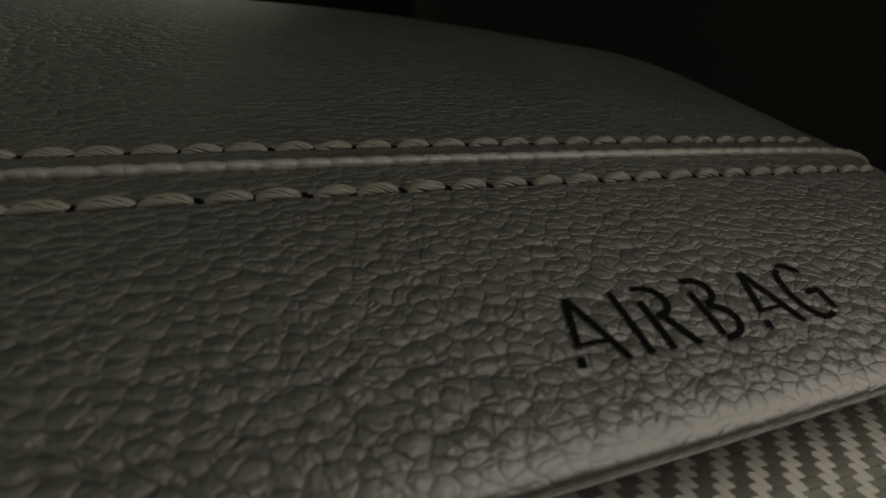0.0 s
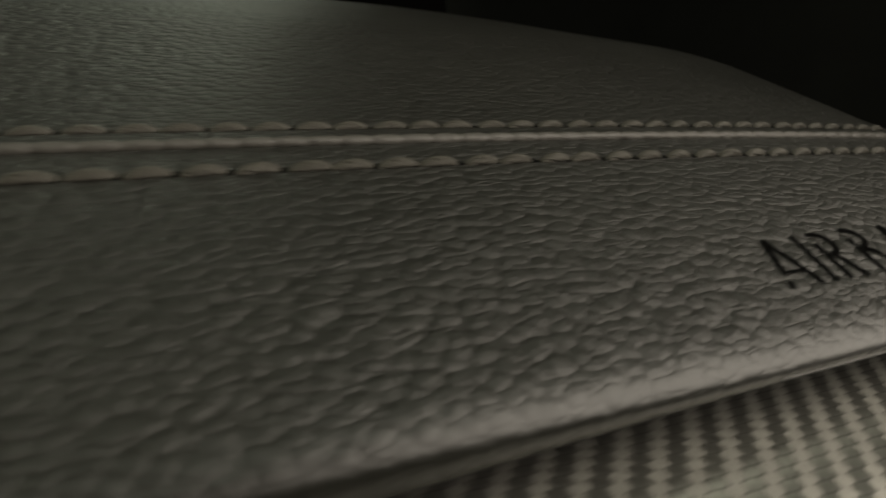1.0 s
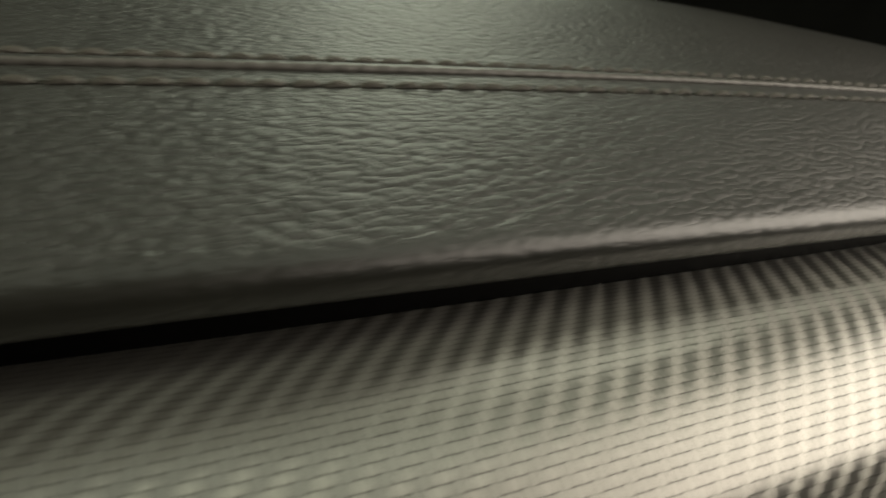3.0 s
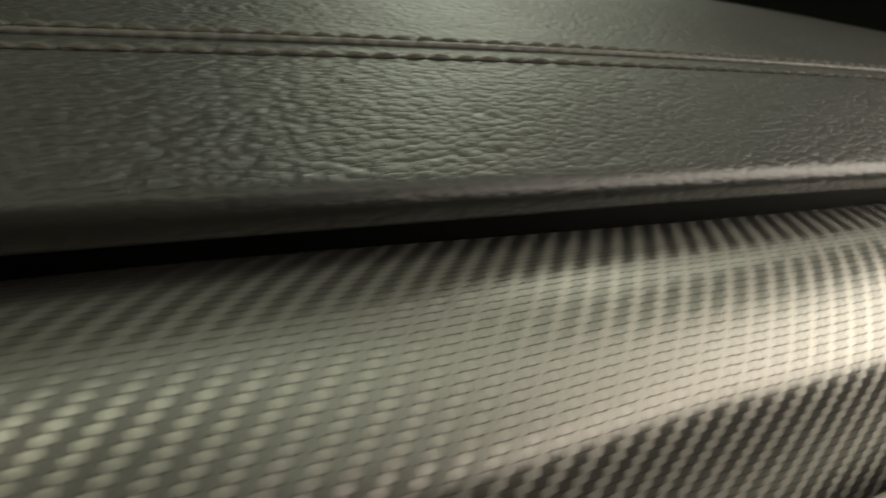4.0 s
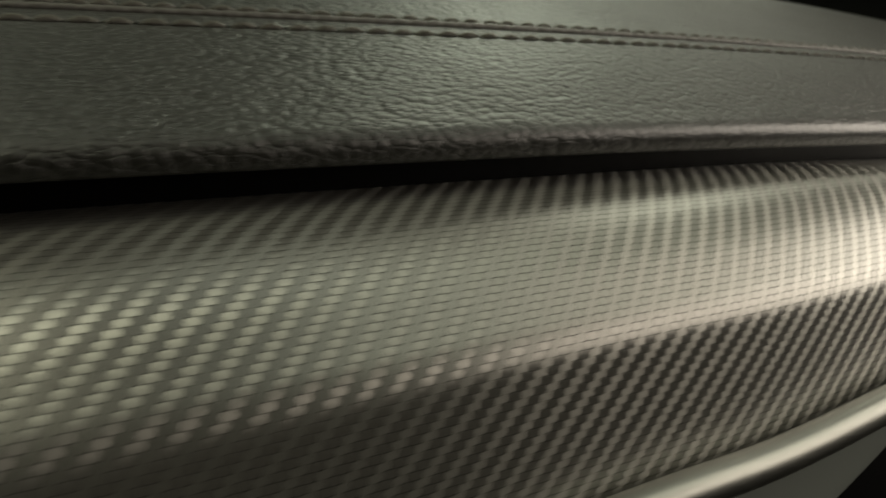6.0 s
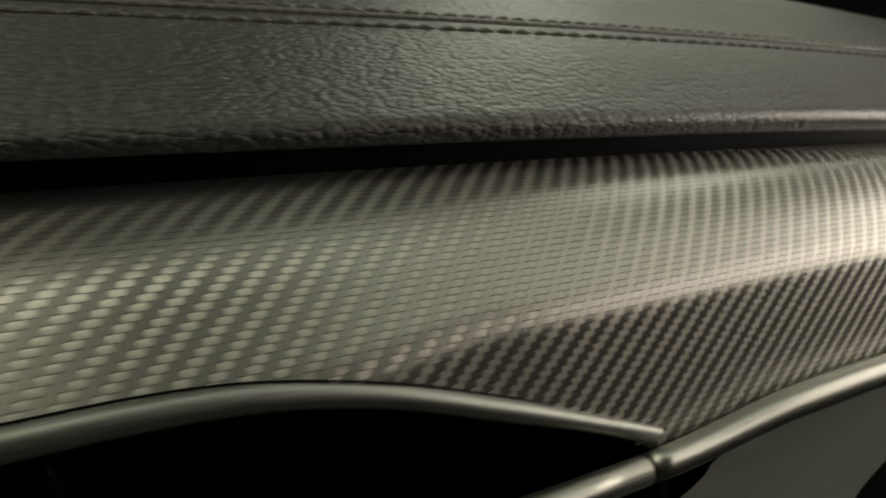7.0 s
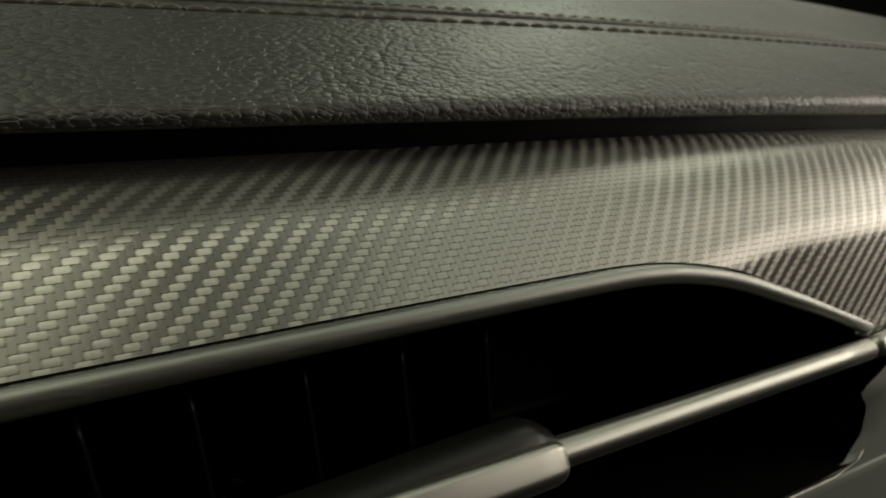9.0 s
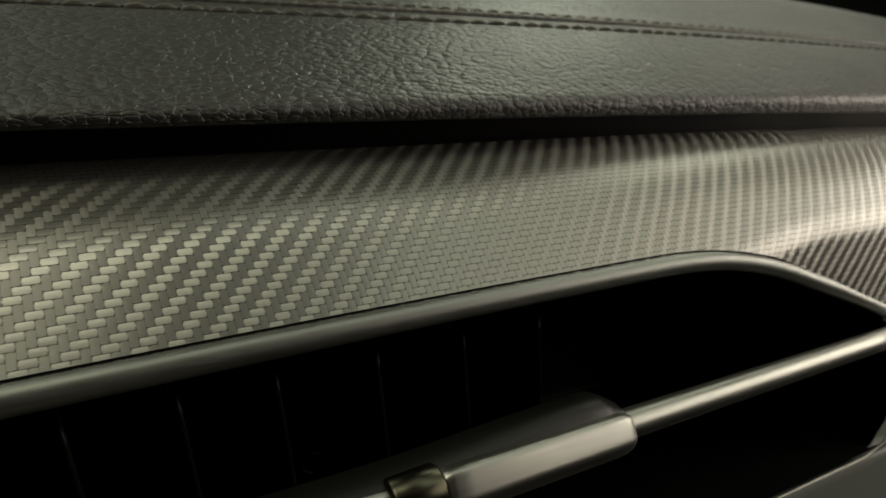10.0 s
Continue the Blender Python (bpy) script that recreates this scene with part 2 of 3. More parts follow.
def empty(name, where=(0, 0, 0)):
    ob = new(name)
    ob.empty_display_size = 0.02
    ob.location = where
    return ob


def stations(a, b, step):
    n = max(2, int(round((b - a) / step)) + 1)
    return [a + (b - a) * i / (n - 1) for i in range(n)]


# ---- leather dashboard pad ----
LOW_X, HIGH_X, PITCH = -640.0, 150.0, 4.5
FACE = lambda x: 0.565 + 0.0152 * x / 100


def ripple(x, k, size):
    return size * noise.noise(Vector((x * 0.035, k * 3.1, 1.7)))


def top_profile(x):
    """From the groove of the middle seam up over the pad to its back."""
    wob = ripple(x, 1, 0.25)
    lip = 0.10 * math.sin(x * 2 * math.pi / 3.4 + ripple(x, 5, 3.0))
    pts = [(6.4, 0.6), (6.0 + wob, 1.5), (5.9 + wob, 2.5), (6.9 + wob, 3.25 + lip), (8.8, 3.8), (11.2, 4.55), (12.25, 4.62), (13.3, 5.45), (20.0, 8.6), (55.0, 27.6), (130.0, 55.5 - 5.0 * (max(0.0, x + 20.0) / 100) ** 2), (190.0, 44.0), (205.0, -30.0)]
    return rounded(pts, [0.5, 0.9, 1.0, 1.0, 0.5, 0.5, 2.0, 6.0, 9.0, 40.0, 14.0], 6)


def front_profile(x):
    """From under the middle seam, over the lower stitches and the face, to the rolled lower edge."""
    ey, ez = edge_low(x)
    th = FACE(x)
    fy = ey + 0.1
    belly = 0.9
    pts = [(6.4, 2.3), (5.2, 2.5), (3.0, 1.55), (1.1, 0.62), (0.0, -0.22), (-1.2, -0.52)]
    mid = fy * 0.5
    pts += [(mid, mid * math.tan(th) + belly), (fy, fy * math.tan(th) - 0.75 - steps(-x, [(0.0, 0.9), (45.0, 0.7), (85.0, 1.5), (120.0, 1.3), (210.0, 0.9), (330.0, 0.1)])), (ey + 2.3 + ripple(x, 3, 0.15), ez - 0.4), (ey + 7.0, ez + 2.2), (ey + 12.0, ez + 4.0)]
    return rounded(pts, [0.6, 1.0, 0.5, 0.5, 0.8, 12.0, steps(-x, [(-10.0, 6.0), (60.0, 3.4)]), 1.3, 2.0], 9, 0.6)


dashboard = tagged(empty("dashboard_pad", at(-250, 0, -20)), "black grained leather dashboard pad with twin stitched seam", "dashboard")


def under(ob, parent):
    ob.parent = parent
    ob.matrix_parent_inverse = parent.matrix_world.inverted() if parent.type != "EMPTY" else Matrix.Translation(-parent.location)
    return ob


xs = stations(LOW_X, HIGH_X, 1.7)
panel_top = under(part("top_panel", sheet("top_panel", [[at(x, y, z, True) for y, z in top_profile(x)] for x in xs]), LEATHER, None, "black leather top with soft grain"), dashboard)
panel_front = under(part("front_panel", sheet("front_panel", [[at(x, y, z, True) for y, z in front_profile(x)] for x in xs]), LEATHER, None, "black leather face with rolled lower edge"), dashboard)

taut = panel_front.data.attributes.new("taut", "FLOAT", "POINT")
taut.data.foreach_set("value", [min(1.0, max(0.0, (edge_low(x)[0] + 3.6 - y) / 2.4)) * steps(-x, [(280.0, 1.0), (420.0, 0.25)]) for x in xs for y, z in front_profile(x)])


def stitch_mesh(seed):
    """One flat stitch of fine strands, drawn to a point at both ends, where black discs paint the shade in its needle
    holes.
    """
    rnd = random.Random(seed)
    verts, faces = [], []
    length, strands, sides, steps_n = 4.6 + rnd.uniform(-0.25, 0.2), 9, 5, 14
    twist, slant = rnd.uniform(1.0, 1.5), rnd.uniform(0.35, 0.6)
    for k in range(strands):
        phase, wander = 2 * math.pi * k / strands, rnd.uniform(-0.3, 0.3)
        rows = []
        for i in range(steps_n):
            t = i / (steps_n - 1)
            swell = math.sin(math.pi * t) ** 0.5
            ang = phase + twist * t * math.pi + wander * math.sin(t * 5 + k)
            cx = (t - 0.5) * length
            cy = 0.52 * math.cos(ang) * swell + (t - 0.5) * slant
            cz = 0.36 * math.sin(ang) * swell + 0.75 * swell - 0.42
            r = 0.19 * (0.45 + 0.55 * swell)
            rows.append([(cx, cy + r * math.cos(a), cz + r * math.sin(a)) for a in [2 * math.pi * j / sides for j in range(sides)]])
        base = len(verts)
        verts += [Vector(p) * MM for row in rows for p in row]
        for i in range(steps_n - 1):
            for j in range(sides):
                n = (j + 1) % sides
                faces.append((base + i * sides + j, base + i * sides + n, base + (i + 1) * sides + n, base + (i + 1) * sides + j))
    threads = len(faces)
    for end in (-1, 1):
        base = len(verts)
        for j in range(10):
            a = 2 * math.pi * j / 10
            wide = 1.0 + rnd.uniform(-0.15, 0.15)
            verts.append(Vector((end * length * 0.5 + 0.42 * wide * math.cos(a), end * slant * 0.5 + 0.40 * wide * math.sin(a), 0.06)) * MM)
        faces.append(tuple(range(base, base + 10)))
    me = mesh_of("stitch", verts, faces)
    me.materials.append(THREAD)
    me.materials.append(FLAT_BLACK)
    me.polygons.foreach_set("material_index", [0] * threads + [1] * (len(faces) - threads))
    return me


STITCHES = [stitch_mesh(s) for s in range(7)]


def sew(y, z, tilt, parent, shift):
    rnd = random.Random(int(y * 10) + 5)
    k = -121
    while k * PITCH + shift < 74:
        x = k * PITCH + shift + rnd.uniform(-0.3, 0.3)
        p, ahead = at(x, y, z, True), at(x + 1, y, z, True) - at(x - 1, y, z, True)
        ob = new("stitch", STITCHES[rnd.randrange(7)])
        turn = Matrix.Rotation(math.atan2(ahead.y, ahead.x) + rnd.uniform(-0.06, 0.06), 4, "Z") @ Matrix.Rotation(-math.asin(max(-1, min(1, ahead.z / ahead.length))), 4, "Y")
        m = Matrix.Translation(p) @ turn @ Matrix.Rotation(tilt, 4, "X")
        ob.parent = parent
        ob.matrix_parent_inverse = Matrix.Identity(4)
        ob.matrix_basis = Matrix.Translation(-dashboard.location) @ m if parent.type == "EMPTY" else m
        k += 1


sew(12.25, 4.75, 0.40, panel_top, 1.2)
sew(0.0, -0.10, 0.46, panel_front, 2.0)

bead = stations(LOW_X, HIGH_X, 0.4)
beads = [0.68 - 0.16 * abs(math.cos(x * math.pi / 3.3 + ripple(x, 7, 3.0))) ** 12 + ripple(x, 9, 0.09) for x in bead]
under(part("piping", tube("piping", [at(x, 5.55 + ripple(x, 8, 0.2), 2.80, True) for x in bead], beads, 14), PIPING, None, "smooth leather piping along the middle seam"), dashboard)

# ---- the word pressed into the leather ----
CAP, STROKE = 5.7, 0.54


def letter_strokes():
    """Stencil capitals as centre lines in units of their height, with their left edges."""
    bow = [(0.33 * math.sin(a), 0.24 * math.cos(a)) for a in [math.pi * i / 8 for i in range(9)]]
    r_bow = [(0.12 + x, 0.74 + y) for x, y in bow]
    b_top = [(0.12 + x * 0.85, 0.78 + y * 0.9) for x, y in bow]
    b_low = [(0.12 + x, 0.26 + y * 1.05) for x, y in bow]
    g_arc = [(0.36 + 0.36 * math.cos(a), 0.5 + 0.5 * math.sin(a)) for a in [math.radians(118 + 180 * i / 12) for i in range(13)]]
    g_top = [(0.36 + 0.36 * math.cos(a), 0.5 + 0.5 * math.sin(a)) for a in [math.radians(40 + 62 * i / 5) for i in range(6)]]
    a = [[(0.0, 0.0), (0.05, 0.14)], [(0.10, 0.26), (0.37, 1.0)], [(0.37, 1.0), (0.76, 0.0)], [(0.14, 0.30), (0.62, 0.30)]]
    return [
        ("A", 0.0, a),
        ("I", 1.13, [[(0.0, 0.0), (0.0, 1.0)]]),
        ("R", 1.52, [[(0.0, 0.0), (0.0, 0.78)], [(0.0, 0.98)] + r_bow, [(0.22, 0.46), (0.48, 0.0)]]),
        ("B", 2.50, [[(0.0, 0.06), (0.0, 0.80)], [(0.0, 0.99)] + b_top, b_low + [(0.0, 0.0)]]),
        ("A", 3.40, a),
        ("G", 4.38, [g_top, g_arc, [(0.38, 0.46), (0.66, 0.46), (0.66, 0.10)]]),
    ]


def ribbon(path, width, place):
    verts, faces = [], []
    for i, p in enumerate(path):
        a, b = path[max(i - 1, 0)], path[min(i + 1, len(path) - 1)]
        dx, dy = b[0] - a[0], b[1] - a[1]
        n = math.hypot(dx, dy) or 1
        ox, oy = -dy / n * width / 2, dx / n * width / 2
        for s in (1, 0, -1):
            verts.append(place(p[0] + ox * s, p[1] + oy * s, 0.02 if s else 0.0))
    for i in range(len(path) - 1):
        for j in (0, 1):
            faces.append((i * 3 + j, i * 3 + j + 1, i * 3 + j + 4, i * 3 + j + 3))
    return verts, faces


def on_face(u, v, lift):
    """A point on the leather face: u along it, v up the slope from the word's base line, above the hide by lift."""
    x = 7.3 - 2.2 + u - v * 0.021
    down = 23.5 - v - u * 0.021
    y0 = -down * math.cos(FACE(x))
    prof = front_profile(x)
    ys, zs = [p[0] for p in prof], [p[1] for p in prof]
    best = min(range(16, len(prof) - 18), key=lambda i: abs(ys[i] - y0))
    lo, hi = (best, best + 1) if ys[best] >= y0 else (best - 1, best)
    t = (ys[lo] - y0) / max(1e-6, ys[lo] - ys[hi])
    z = mix(zs[lo], zs[hi], t)
    return at(x, y0 - 0.5 * lift, z + 0.85 * lift, True)


for name, left, strokes in letter_strokes():
    verts, faces = [], []
    for path in strokes:
        fine = []
        for a, b in zip(path, path[1:]):
            n = max(1, int(math.hypot(b[0] - a[0], b[1] - a[1]) / 0.08))
            fine += [(mix(a[0], b[0], i / n), mix(a[1], b[1], i / n)) for i in range(n)]
        fine.append(path[-1])
        wide = STROKE if path[0] != (0.14, 0.30) else 0.3
        v, f = ribbon([((left + px) * CAP, py * CAP * 1.05 - 0.25) for px, py in fine], wide, lambda u, w, h: on_face(u, w, 0.16 + h))
        faces += [tuple(i + len(verts) for i in q) for q in f]
        verts += v
    part("letter", mesh_of("letter", verts, faces), FLAT_BLACK, panel_front, "black pressed stencil letter " + name)

# ---- woven trim panel under the leather ----
VENT_EDGE = [(-480.0, -45.0), (-452.0, -45.0), (-438.0, -45.9), (-424.0, -48.8), (-408.0, -54.3), (-392.0, -60.1), (-376.0, -66.4), (-360.0, -72.6)]


def fold(x):
    return steps(x, [(-400, -45.0), (-320, -44.3), (-260, -43.0), (-220, -41.7), (-150, -40.4), (0, -39.0)])


def crease(x):
    """The lower fold of the trim; along the vent it dips behind the chrome strip."""
    z = fold(x) - steps(-x, [(405.0, 0.0), (440.0, 3.0)])
    return -38 + 0.79 * (z + 30.5), z


def band(x):
    z = steps(x, [(-540, -31.5), (-430, -30.6), (-320, -30.6), (-200, -29.2), (-60, -28.6)])
    return -38 + 0.79 * (z + 30.5), z


def strip_z(x):
    return steps(x, [(-390, -69.8), (-320, -68.0), (-260, -62.8), (-150, -57.0)])


def trim_profile(x):
    gy, gz = trim_top(x)
    by, bz = band(x)
    cy, cz = crease(x)
    low = strip_z(x) - 3.0
    return rounded([(gy + 9, gz + 1.2), (gy + 1.0, gz - 0.1), (by, bz), (cy, cz), (cy - 0.4, low)], [3.0, steps(-x, [(400.0, 10.0), (500.0, 6.0)]), 3.2], 9, 0.68)


def trim_lines(x):
    """The profile with its length counted from the crease, up being positive."""
    pts = trim_profile(x)
    cy, cz = crease(x)
    lens = [0.0]
    for a, b in zip(pts, pts[1:]):
        lens.append(lens[-1] + math.hypot(b[0] - a[0], b[1] - a[1]))
    zero = 0.5 * (lens[25] + lens[26]) - 1.274 * (fold(x) - cz)
    v = [zero - s for s in lens]
    return v[::-1], [p[0] for p in pts][::-1], [p[1] for p in pts][::-1]


def flow(x, table):
    """A smooth curve through the pairs of a short table."""
    k = max(1, min(len(table) - 3, sum(1 for p in table if p[0] <= x) - 1))
    (xa, a), (xb, b), (xc, c), (xd, d) = table[k - 1], table[k], table[k + 1], table[k + 2]
    if x < xb or x > xc:
        return float(np.interp(x, [p[0] for p in table], [p[1] for p in table]))
    t, h = (x - xb) / (xc - xb), xc - xb
    mb, mc = (c - a) / (xc - xa) * h, (d - b) / (xd - xb) * h
    return (2 * t**3 - 3 * t**2 + 1) * b + (t**3 - 2 * t**2 + t) * mb + (-2 * t**3 + 3 * t**2) * c + (t**3 - t**2) * mc


def vent_cut(x):
    """The height at which the trim ends above the vent."""
    if x >= -376:
        return strip_z(x)
    return -45.0 if x <= -452 else flow(x, VENT_EDGE)


trim = tagged(empty("trim_panel", at(-250, -40, -40)), "silver-grey woven fibre trim panel under the leather", "trim panel")
rows = []
for x in stations(-640, 130, 1.2):
    cut = vent_cut(x) - steps(x, [(-390, 0.5), (-378, 4.0)]) if x < -376 else strip_z(x) - 2.4
    prof = [p for p in trim_profile(x) if p[1] > cut] or trim_profile(x)[:4]
    prof = resample(prof + [(prof[-1][0] + 0.05, cut)], 110)
    rows.append([at(x, y + 0.06, z - 0.045) for y, z in prof])
under(part("backing", sheet("backing", rows), RESIN, None, "dark resin between the fibres"), trim)

COL, ROW = 0.915, 1.04


def fibre_mesh(name, verts, faces, uvs):
    """A mesh whose map lies along the fibres."""
    me = mesh_of(name, verts, faces)
    me.uv_layers.new(name="fibre").data.foreach_set("uv", np.array(uvs).ravel())
    return me


def weave():
    """Two-by-two twill: each bundle passes over two and under two, one step on in every row."""
    x0, x1 = -600.0, 112.0
    ncol = int((x1 - x0) / COL)
    half = [x0 + COL * i / 2 for i in range(2 * ncol + 1)]
    tables = [trim_lines(x) for x in half]
    vmin, vmax = -24, 34
    grid_v = np.arange(vmin, vmax + 0.25, 0.5) * ROW
    ys = np.array([np.interp(grid_v, t[0], t[1], left=np.nan, right=np.nan) for t in tables])
    zs = np.array([np.interp(grid_v, t[0], t[2], left=np.nan, right=np.nan) for t in tables])
    cuts = np.array([vent_cut(x) for x in half])
    sp = np.array([spine(x) for x in half])
    X = np.repeat(np.array(half)[:, None], len(grid_v), 1)
    base = np.stack([X, ys + sp[:, :1], zs + sp[:, 1:]], -1)
    dv = np.gradient(base, axis=1)
    du = np.gradient(base, axis=0)
    nrm = np.cross(du, dv)
    nrm /= np.linalg.norm(nrm, axis=-1, keepdims=True)
    flip = np.where(nrm[..., 1:2] - nrm[..., 2:3] > 0, -1.0, 1.0)
    nrm = nrm * flip
    verts, faces, uvs, singles = [], [], [], []
    along = ((-0.026, -0.014, -0.026), (-0.010, 0.006, -0.010), (-0.026, -0.014, -0.026))
    across = ((-0.020, -0.010, -0.020), (-0.006, 0.004, -0.006), (-0.020, -0.010, -0.020))

    def float_over(ci, vi, along_x):
        """A bundle's stretch from the half-step (ci, vi): two cells long, one cell wide."""
        wu, wv = (4, 2) if along_x else (2, 4)
        if ci + wu >= base.shape[0] or vi + wv >= base.shape[1]:
            return
        iu, iv = [ci, ci + wu // 2, ci + wu], [vi, vi + wv // 2, vi + wv]
        if np.isnan(ys[iu[0], iv[0]]) or np.isnan(ys[iu[2], iv[2]]) or np.isnan(ys[iu[0], iv[2]]) or np.isnan(ys[iu[2], iv[0]]):
            return
        if zs[iu[1], iv[0]] < cuts[iu[1]] - (2.6 if half[ci] > -374 else steps(half[ci], [(-390, 2.2), (-378, 4.2)])):
            return
        own = -524.0 < half[ci] < -506.0 and -44.5 < zs[iu[1], iv[1]] < -33.0
        into_v, into_f, into_uv = ([], [], []) if own else (verts, faces, uvs)
        first = len(into_v)
        shut = (0.02, 0.09) if along_x else (0.025, 0.02)
        lift = along if along_x else across
        for a in range(3):
            for b in range(3):
                p = base[iu[a], iv[b]].copy()
                corner = a != 1 and b != 1
                p += (base[iu[1], iv[b]] - p) * (shut[0] + (0.13 if corner and along_x else 0.0)) + (base[iu[a], iv[1]] - p) * (shut[1] + (0.10 if corner and not along_x else 0.0))
                into_v.append((p + nrm[iu[a], iv[b]] * lift[a][b]) * MM)
        for a in range(2):
            for b in range(2):
                q = (first + a * 3 + b, first + (a + 1) * 3 + b, first + (a + 1) * 3 + b + 1, first + a * 3 + b + 1)
                into_f.append(q)
                for a2, b2 in ((a, b), (a + 1, b), (a + 1, b + 1), (a, b + 1)):
                    u, v = X[iu[a2], 0] * MM, grid_v[iv[b2]] * MM
                    into_uv.append((u, v) if along_x else (v, -u))
        if own:
            singles.append(fibre_mesh("fibre_bundle", into_v, into_f, into_uv))

    for j in range(vmax - vmin):
        for i in range(ncol):
            if (i - j) % 4 == 0:
                float_over(2 * i, 2 * j, True)
    for i in range(ncol):
        for j in range(vmax - vmin):
            if (j - i) % 4 == 1:
                float_over(2 * i, 2 * j, False)
    return fibre_mesh("weave", verts, faces, uvs), singles


weave_mesh, bundles = weave()
weave_part = tagged(under(part("weave", weave_mesh, FIBRE, None, "twill of silver-grey fibre bundles"), trim), kind="stuff")
for me in bundles:
    part("fibre_bundle", me, FIBRE, weave_part)

# ---- black sheet added to keep the gap between leather and trim dark ----
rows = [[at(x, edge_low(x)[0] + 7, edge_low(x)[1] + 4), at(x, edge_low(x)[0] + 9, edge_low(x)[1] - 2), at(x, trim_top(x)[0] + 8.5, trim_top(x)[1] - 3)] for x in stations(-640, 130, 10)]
tagged(part("gap_dark_sheet", sheet("gap_dark_sheet", rows), BLACK, None, "black sheet that keeps the shadow gap dark"), category="carrier", kind="structure")

# ---- air vent ----
vent = tagged(empty("air_vent", at(-480, -40, -72)), "black air vent with satin chrome surround and bar", "air vent")


rims = stations(-640, -379.0, 2.4)
rad = [1.66 if x < -404 else mix(1.66, 1.0, (x + 404) / 25.0) for x in rims]
section = rounded([(0.9, 0.6), (0.2, 1.0), (-0.5, 0.98), (-0.95, 0.55), (-1.08, -0.05), (-0.86, -0.65), (-0.4, -1.0), (0.8, -0.8), (0.95, 0.2)], [0.3, 0.35, 0.4, 0.4, 0.4, 0.4, 0.3], 5)
rows = [[at(x + dz * 1.3 * max(0.0, (x + 392) / 13), -50.0 + dy * r, vent_cut(x) - 1.50 - (1.66 - r) * 0.35 + dz * r) for dy, dz in section] for x, r in zip(rims, rad)]
me = sheet("top_strip", rows, True)
me.set_sharp_from_angle(angle=radians(50))
under(part("top_strip", me, DULL, None, "satin chrome strip along the vent's upper edge"), vent)


def trim_face(x, z):
    """How far out the trim's face lies at a height."""
    prof = trim_profile(x)
    return float(np.interp(-z, [-p[1] for p in prof], [p[0] for p in prof]))


# black tube added to draw the dark line of the gap between weave and strip
gap_xs = stations(-640, -398, 3)
under(part("gap_line", tube("gap_line", [at(x, trim_face(x, vent_cut(x) + 0.3) - 0.12, vent_cut(x) + 0.3) for x in gap_xs], [0.14] * len(gap_xs), 8), BLACK, None, "thin black tube drawn as the dark gap above the strip"), vent)


def bar_point(x):
    t = (x + 383.4) / (-467.5 + 383.4)
    return Vector((x * MM, mix(-23.0, -20.2, t) * MM, mix(-83.9, -86.6, t) * MM))


under(part("bar", tube("bar", [bar_point(x) for x in stations(-640, -384.2, 12)], [2.2] * len(stations(-640, -384.2, 12)), 24), SATIN, None, "satin chrome bar across the vent"), vent)
under(part("collar", tube("collar", [bar_point(x) for x in (-384.3, -383.2)], [1.9, 1.9], 24), BLACK, None, "dark joint in the bar"), vent)
kx = [-501.2, -500.8, -499.8, -497.5, -486, -474.4, -471.3, -469.9, -469.3]
ks = [0.70, 0.86, 0.96, 1.0, 1.0, 1.0, 0.98, 0.88, 0.70]
loop = rounded([(2.6, -2.6), (2.6, 2.4), (-1.9, 2.95), (-3.5, -0.7), (-2.4, -2.9), (2.0, -2.9)], [0.5, 0.9, 0.8, 0.9], 5)
me = sheet("adjuster_knob", [[bar_point(x) + Vector((0, (y * s - 0.7) * MM, z * s * MM)) for y, z in loop] for x, s in zip(kx, ks)], True)
me.set_sharp_from_angle(angle=radians(38))
knob = under(part("adjuster_knob", me, SATIN, None, "satin chrome sliding adjuster on the bar"), vent)
rows = []
for i, x in enumerate(stations(-520, -469.5, 3.5)):
    t = (x + 520) / 50.5
    h = 2.6 + 2.3 * math.sin(min(1.0, t * 1.02) * math.pi * 0.62) * t
    if x > -472.5:
        h -= (x + 472.5) * 0.5
    c = bar_point(x)
    rows.append([c + Vector((0, dy * MM, dz * MM)) for dy, dz in ((-1.6, 1.2), (-0.6, h * 0.8), (1.0, h), (4.0, h + 0.2), (7.0, h * 0.5), (7.0, -2.5), (-1.0, -2.0))])
under(part("adjuster_saddle", sheet("adjuster_saddle", rows, True), VANE, None, "dark plastic saddle behind the adjuster"), vent)
cx = [-507.6, -507.2, -501.4, -501.0]
under(part("end_cap", tube("end_cap", [bar_point(x) + Vector((0, -0.0006, 0.0002)) for x in cx], [2.4, 2.8, 3.1, 2.9], 24), SMOKED, None, "dark glossy end of the adjuster"), vent)

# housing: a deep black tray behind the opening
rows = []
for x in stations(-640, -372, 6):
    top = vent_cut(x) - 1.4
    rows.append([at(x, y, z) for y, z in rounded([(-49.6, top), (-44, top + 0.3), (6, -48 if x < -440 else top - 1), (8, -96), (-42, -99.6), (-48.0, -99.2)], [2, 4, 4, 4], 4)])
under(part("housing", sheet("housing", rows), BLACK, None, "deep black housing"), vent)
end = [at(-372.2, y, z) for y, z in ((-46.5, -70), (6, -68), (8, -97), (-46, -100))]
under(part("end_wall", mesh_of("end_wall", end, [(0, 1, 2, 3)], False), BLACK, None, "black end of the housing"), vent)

base_x = [-453.5, -470.3, -487.0, -503.8, -518.0, -532.5, -548.0, -564.0]


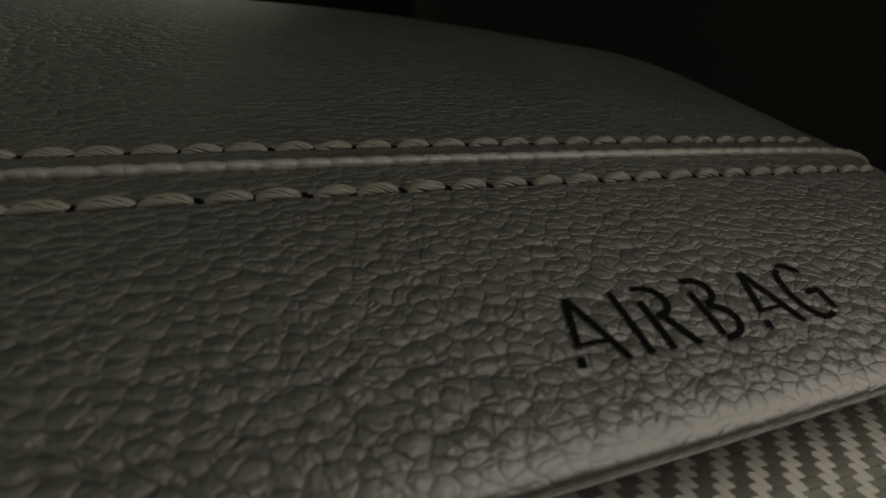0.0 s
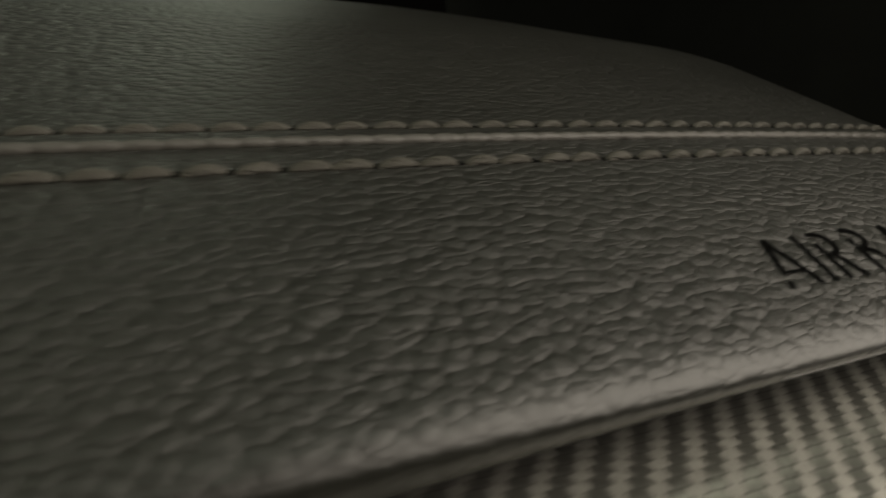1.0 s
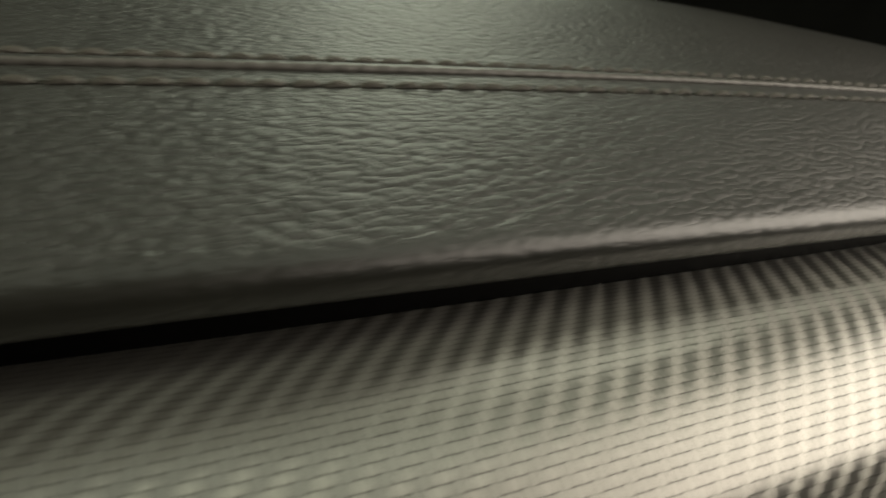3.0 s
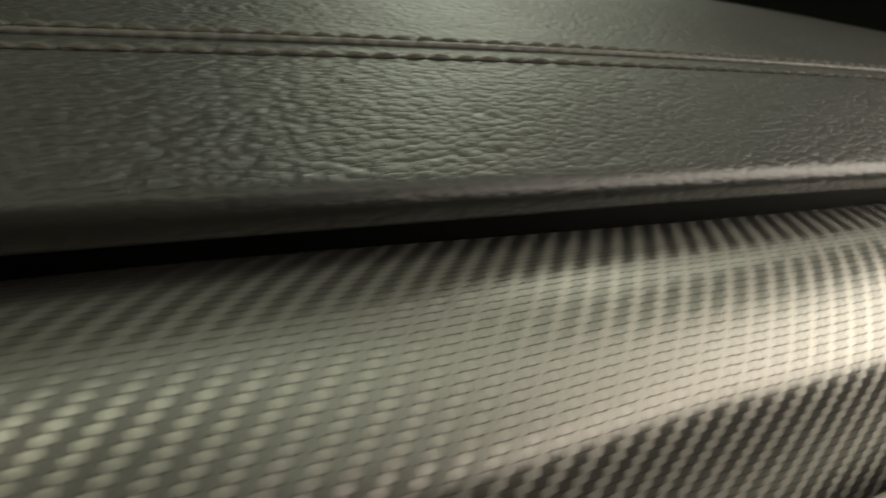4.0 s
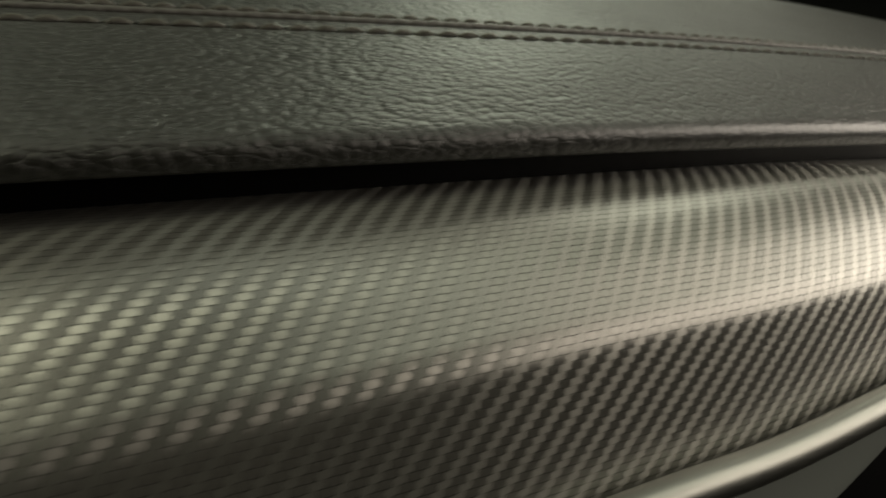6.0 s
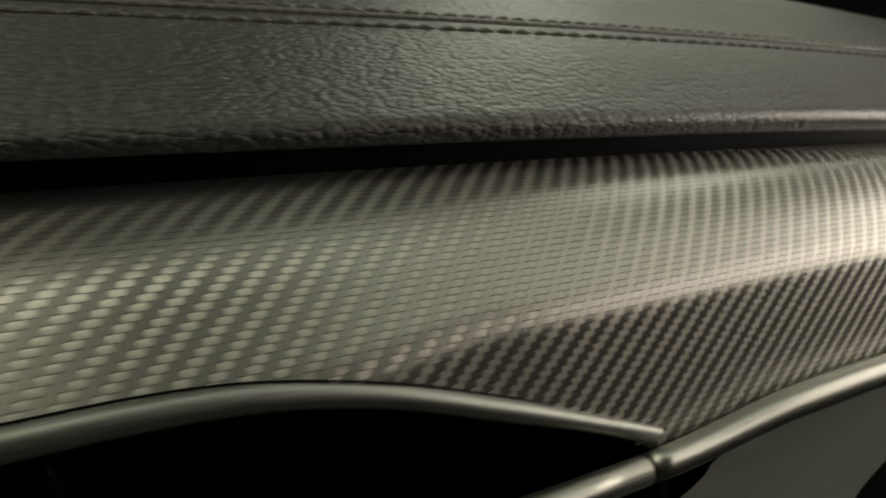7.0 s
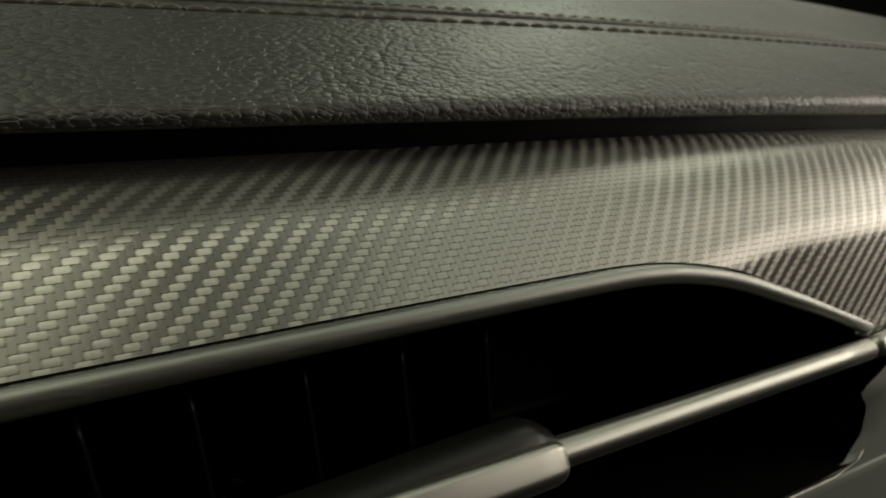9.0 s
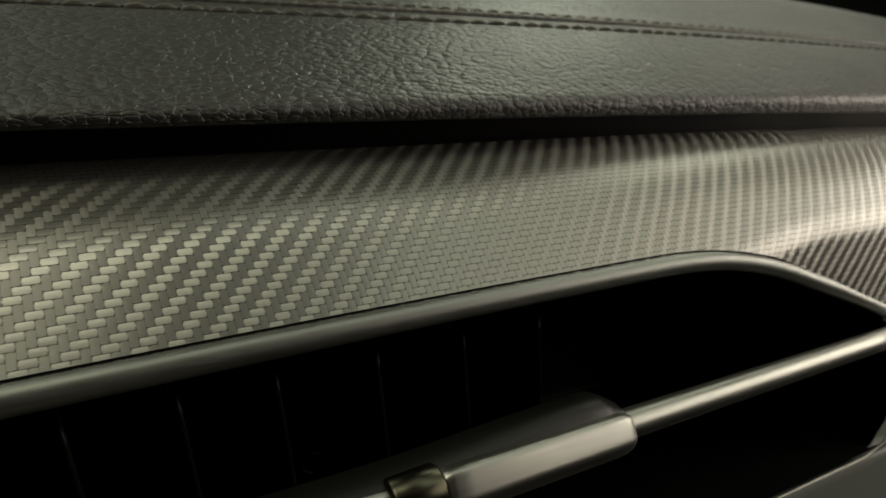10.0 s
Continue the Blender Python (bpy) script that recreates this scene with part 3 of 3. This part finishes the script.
def vane_mesh():
    """A thin upright vane with a rounded front edge, leaning with the face of the vent."""
    prof = [(-0.55, 28.0), (-0.6, 0.8), (-0.35, 0.15), (0.0, 0.0), (0.35, 0.15), (0.6, 0.8), (0.55, 28.0)]
    rows = []
    for z in stations(-22.0, 17.0, 3.0):
        lean = (z - 0.0) * -0.12
        rows.append([Vector((px + z * -0.20, py + lean, z)) * MM for px, py in prof])
    return sheet("vane", rows, True)


vane = vane_mesh()
for x in base_x:
    ob = under(part("vane", vane, VANE, None), vent)
    ob.location = at(x, -25.0, -76.0)
clip = []
for i in range(13):
    a = math.radians(20 + 250 * i / 12)
    clip.append(at(-501.5 + 1.6 * math.cos(a), -27.0, -74.5 + 1.6 * math.sin(a)))
under(part("link_clip", tube("link_clip", clip, [0.28] * 13, 8), BLACK, None, "small black vane link"), vent)

# ---- chrome strip to the right of the vent, and the panel below it ----
sx = stations(-382.6, 130, 3)


def strip_point(x):
    """The strip's middle: it runs straight on from the vent's bar, then follows the trim."""
    t = min(1.0, max(0.0, (x + 382.6) / 34.0))
    return bar_point(x).lerp(at(x, -52.2, strip_z(x) + 1.05), t * t * (3 - 2 * t))


rad = [mix(2.2, 2.65, min(1.0, (x + 382.6) / 40.0)) for x in sx]
tagged(part("trim_strip", tube("trim_strip", [strip_point(x) for x in sx], rad, 24, 1.05), SATIN, None, "satin chrome strip along the trim panel"), category="trim strip")

low = tagged(empty("lower_panel", at(-330, -46, -90)), "grey soft-touch lower dashboard panel below the chrome strip", "dashboard panel")


def vent_side(z):
    """Where the grey panel begins beside the vent, at a height."""
    return steps(z, [(-100.5, -384), (-98.6, -374.5), (-93, -369.5), (-88, -368.6), (-84, -371.2), (-79, -362.0), (-74, -352.0)])


rows = []
for z in stations(-100.5, -72.0, 1.5):
    a, b = vent_side(z), steps(z, [(-100, -318), (-72, -262)])
    rows.append([at(x, -47.6 - 0.5 * math.sin((x - a) / (b - a) * math.pi) + (0.9 if i in (0, 16) else 0), z + (strip_z(x) + 69.5) * (z + 100.5) / 28.5) for i, x in enumerate(stations(a, b, (b - a) / 16))])
under(part("side_panel", sheet("side_panel", rows), GREY, None, "grey panel beside the vent"), low)
rows = [[at(x, y, z) for y, z in rounded([(-46.8, -100.6), (-48.2, -100.3), (-48.6, -101.8), (-47.6, -118), (-40, -150)], [0.8, 0.8, 6], 5)] for x in stations(-640, -316, 6)]
under(part("bottom_panel", sheet("bottom_panel", rows), GREY, None, "grey panel under the vent"), low)
under(part("vent_lip", tube("vent_lip", [at(x, -48.7, -99.8) for x in stations(-640, -384, 8)] + [at(vent_side(z) + 0.3, -48.7, z + 0.2) for z in (-100.0, -98.4, -96.5)], [0.3] * (len(stations(-640, -384, 8)) + 3), 10), SATIN, None, "thin bright lip round the vent"), low)
lipx = stations(-364, -262, 6)
under(part("panel_lip", tube("panel_lip", [at(x, -49.2, strip_z(x) - 3.6) for x in lipx], [0.35] * len(lipx), 10), SATIN, None, "thin bright edge under the chrome strip"), low)

rows = [[at(x, -43.5, strip_z(x) - 0.5), at(x, -42.0, -101), at(x, -38.0, -160)] for x in stations(-366, 130, 12)]
tagged(part("dashboard_recess", sheet("dashboard_recess", rows), BLACK, None, "black recess under the chrome strip"), category="recess", kind="structure")

# ---- the cabin round it ----
tagged(part("door_wall", box("door_wall", (0.165, -1.1, -0.9), (0.225, 0.30, -0.060), 0.01), LINING, None, "dark door lining beside the dashboard"), category="wall", kind="structure")
# dark box added to keep side window light off the pad's top
tagged(part("side_light_blocker", box("side_light_blocker", (0.115, -0.046, -0.060), (0.140, 0.280, 0.140), 0.006), LINING, None, "dark box beside the dashboard that blocks the side window light"), category="pillar", kind="structure")
# unseen plate added above the dashboard; its slanting edge shades the pad's right end
corners = [(-0.060, 0.03), (-0.024, 0.12), (-0.010, 0.164), (0.082, 0.264), (0.185, 0.37), (0.225, 0.37), (0.225, 0.03)]
rings = [Vector((x, y, z)) for z in (0.150, 0.172) for x, y in corners]
sides = [(i, (i + 1) % 7, 7 + (i + 1) % 7, 7 + i) for i in range(7)]
me = mesh_of("windscreen_blocker", rings, sides + [tuple(range(6, -1, -1)), tuple(range(7, 14))], False)
tagged(part("windscreen_blocker", me, LINING, None, "unseen slanting plate that blocks the windscreen light"), category="wall", kind="structure")
tagged(part("pillar_wall", box("pillar_wall", (-1.9, 0.30, -0.9), (0.225, 0.34, 0.035), 0.01), LINING, None, "dark scuttle behind the dashboard"), category="wall", kind="structure")
tagged(part("floor", box("floor", (-1.9, -1.3, -0.95), (0.9, 0.9, -0.90)), CARPET, None, "dark brown carpeted cabin floor"), category="floor", kind="structure")
tagged(part("ceiling", box("ceiling", (-1.9, -1.3, 0.80), (0.9, 0.9, 0.84)), LINING, None, "dark headlining"), category="ceiling", kind="structure")
tagged(part("back_wall", box("back_wall", (-1.9, -1.34, -0.95), (0.9, -1.30, 0.84)), CARPET, None, "dark brown upholstered cabin back"), category="wall", kind="structure")
tagged(part("far_wall", box("far_wall", (-1.94, -1.3, -0.95), (-1.90, 0.9, 0.84)), LINING, None, "dark far side of the cabin"), category="wall", kind="structure")
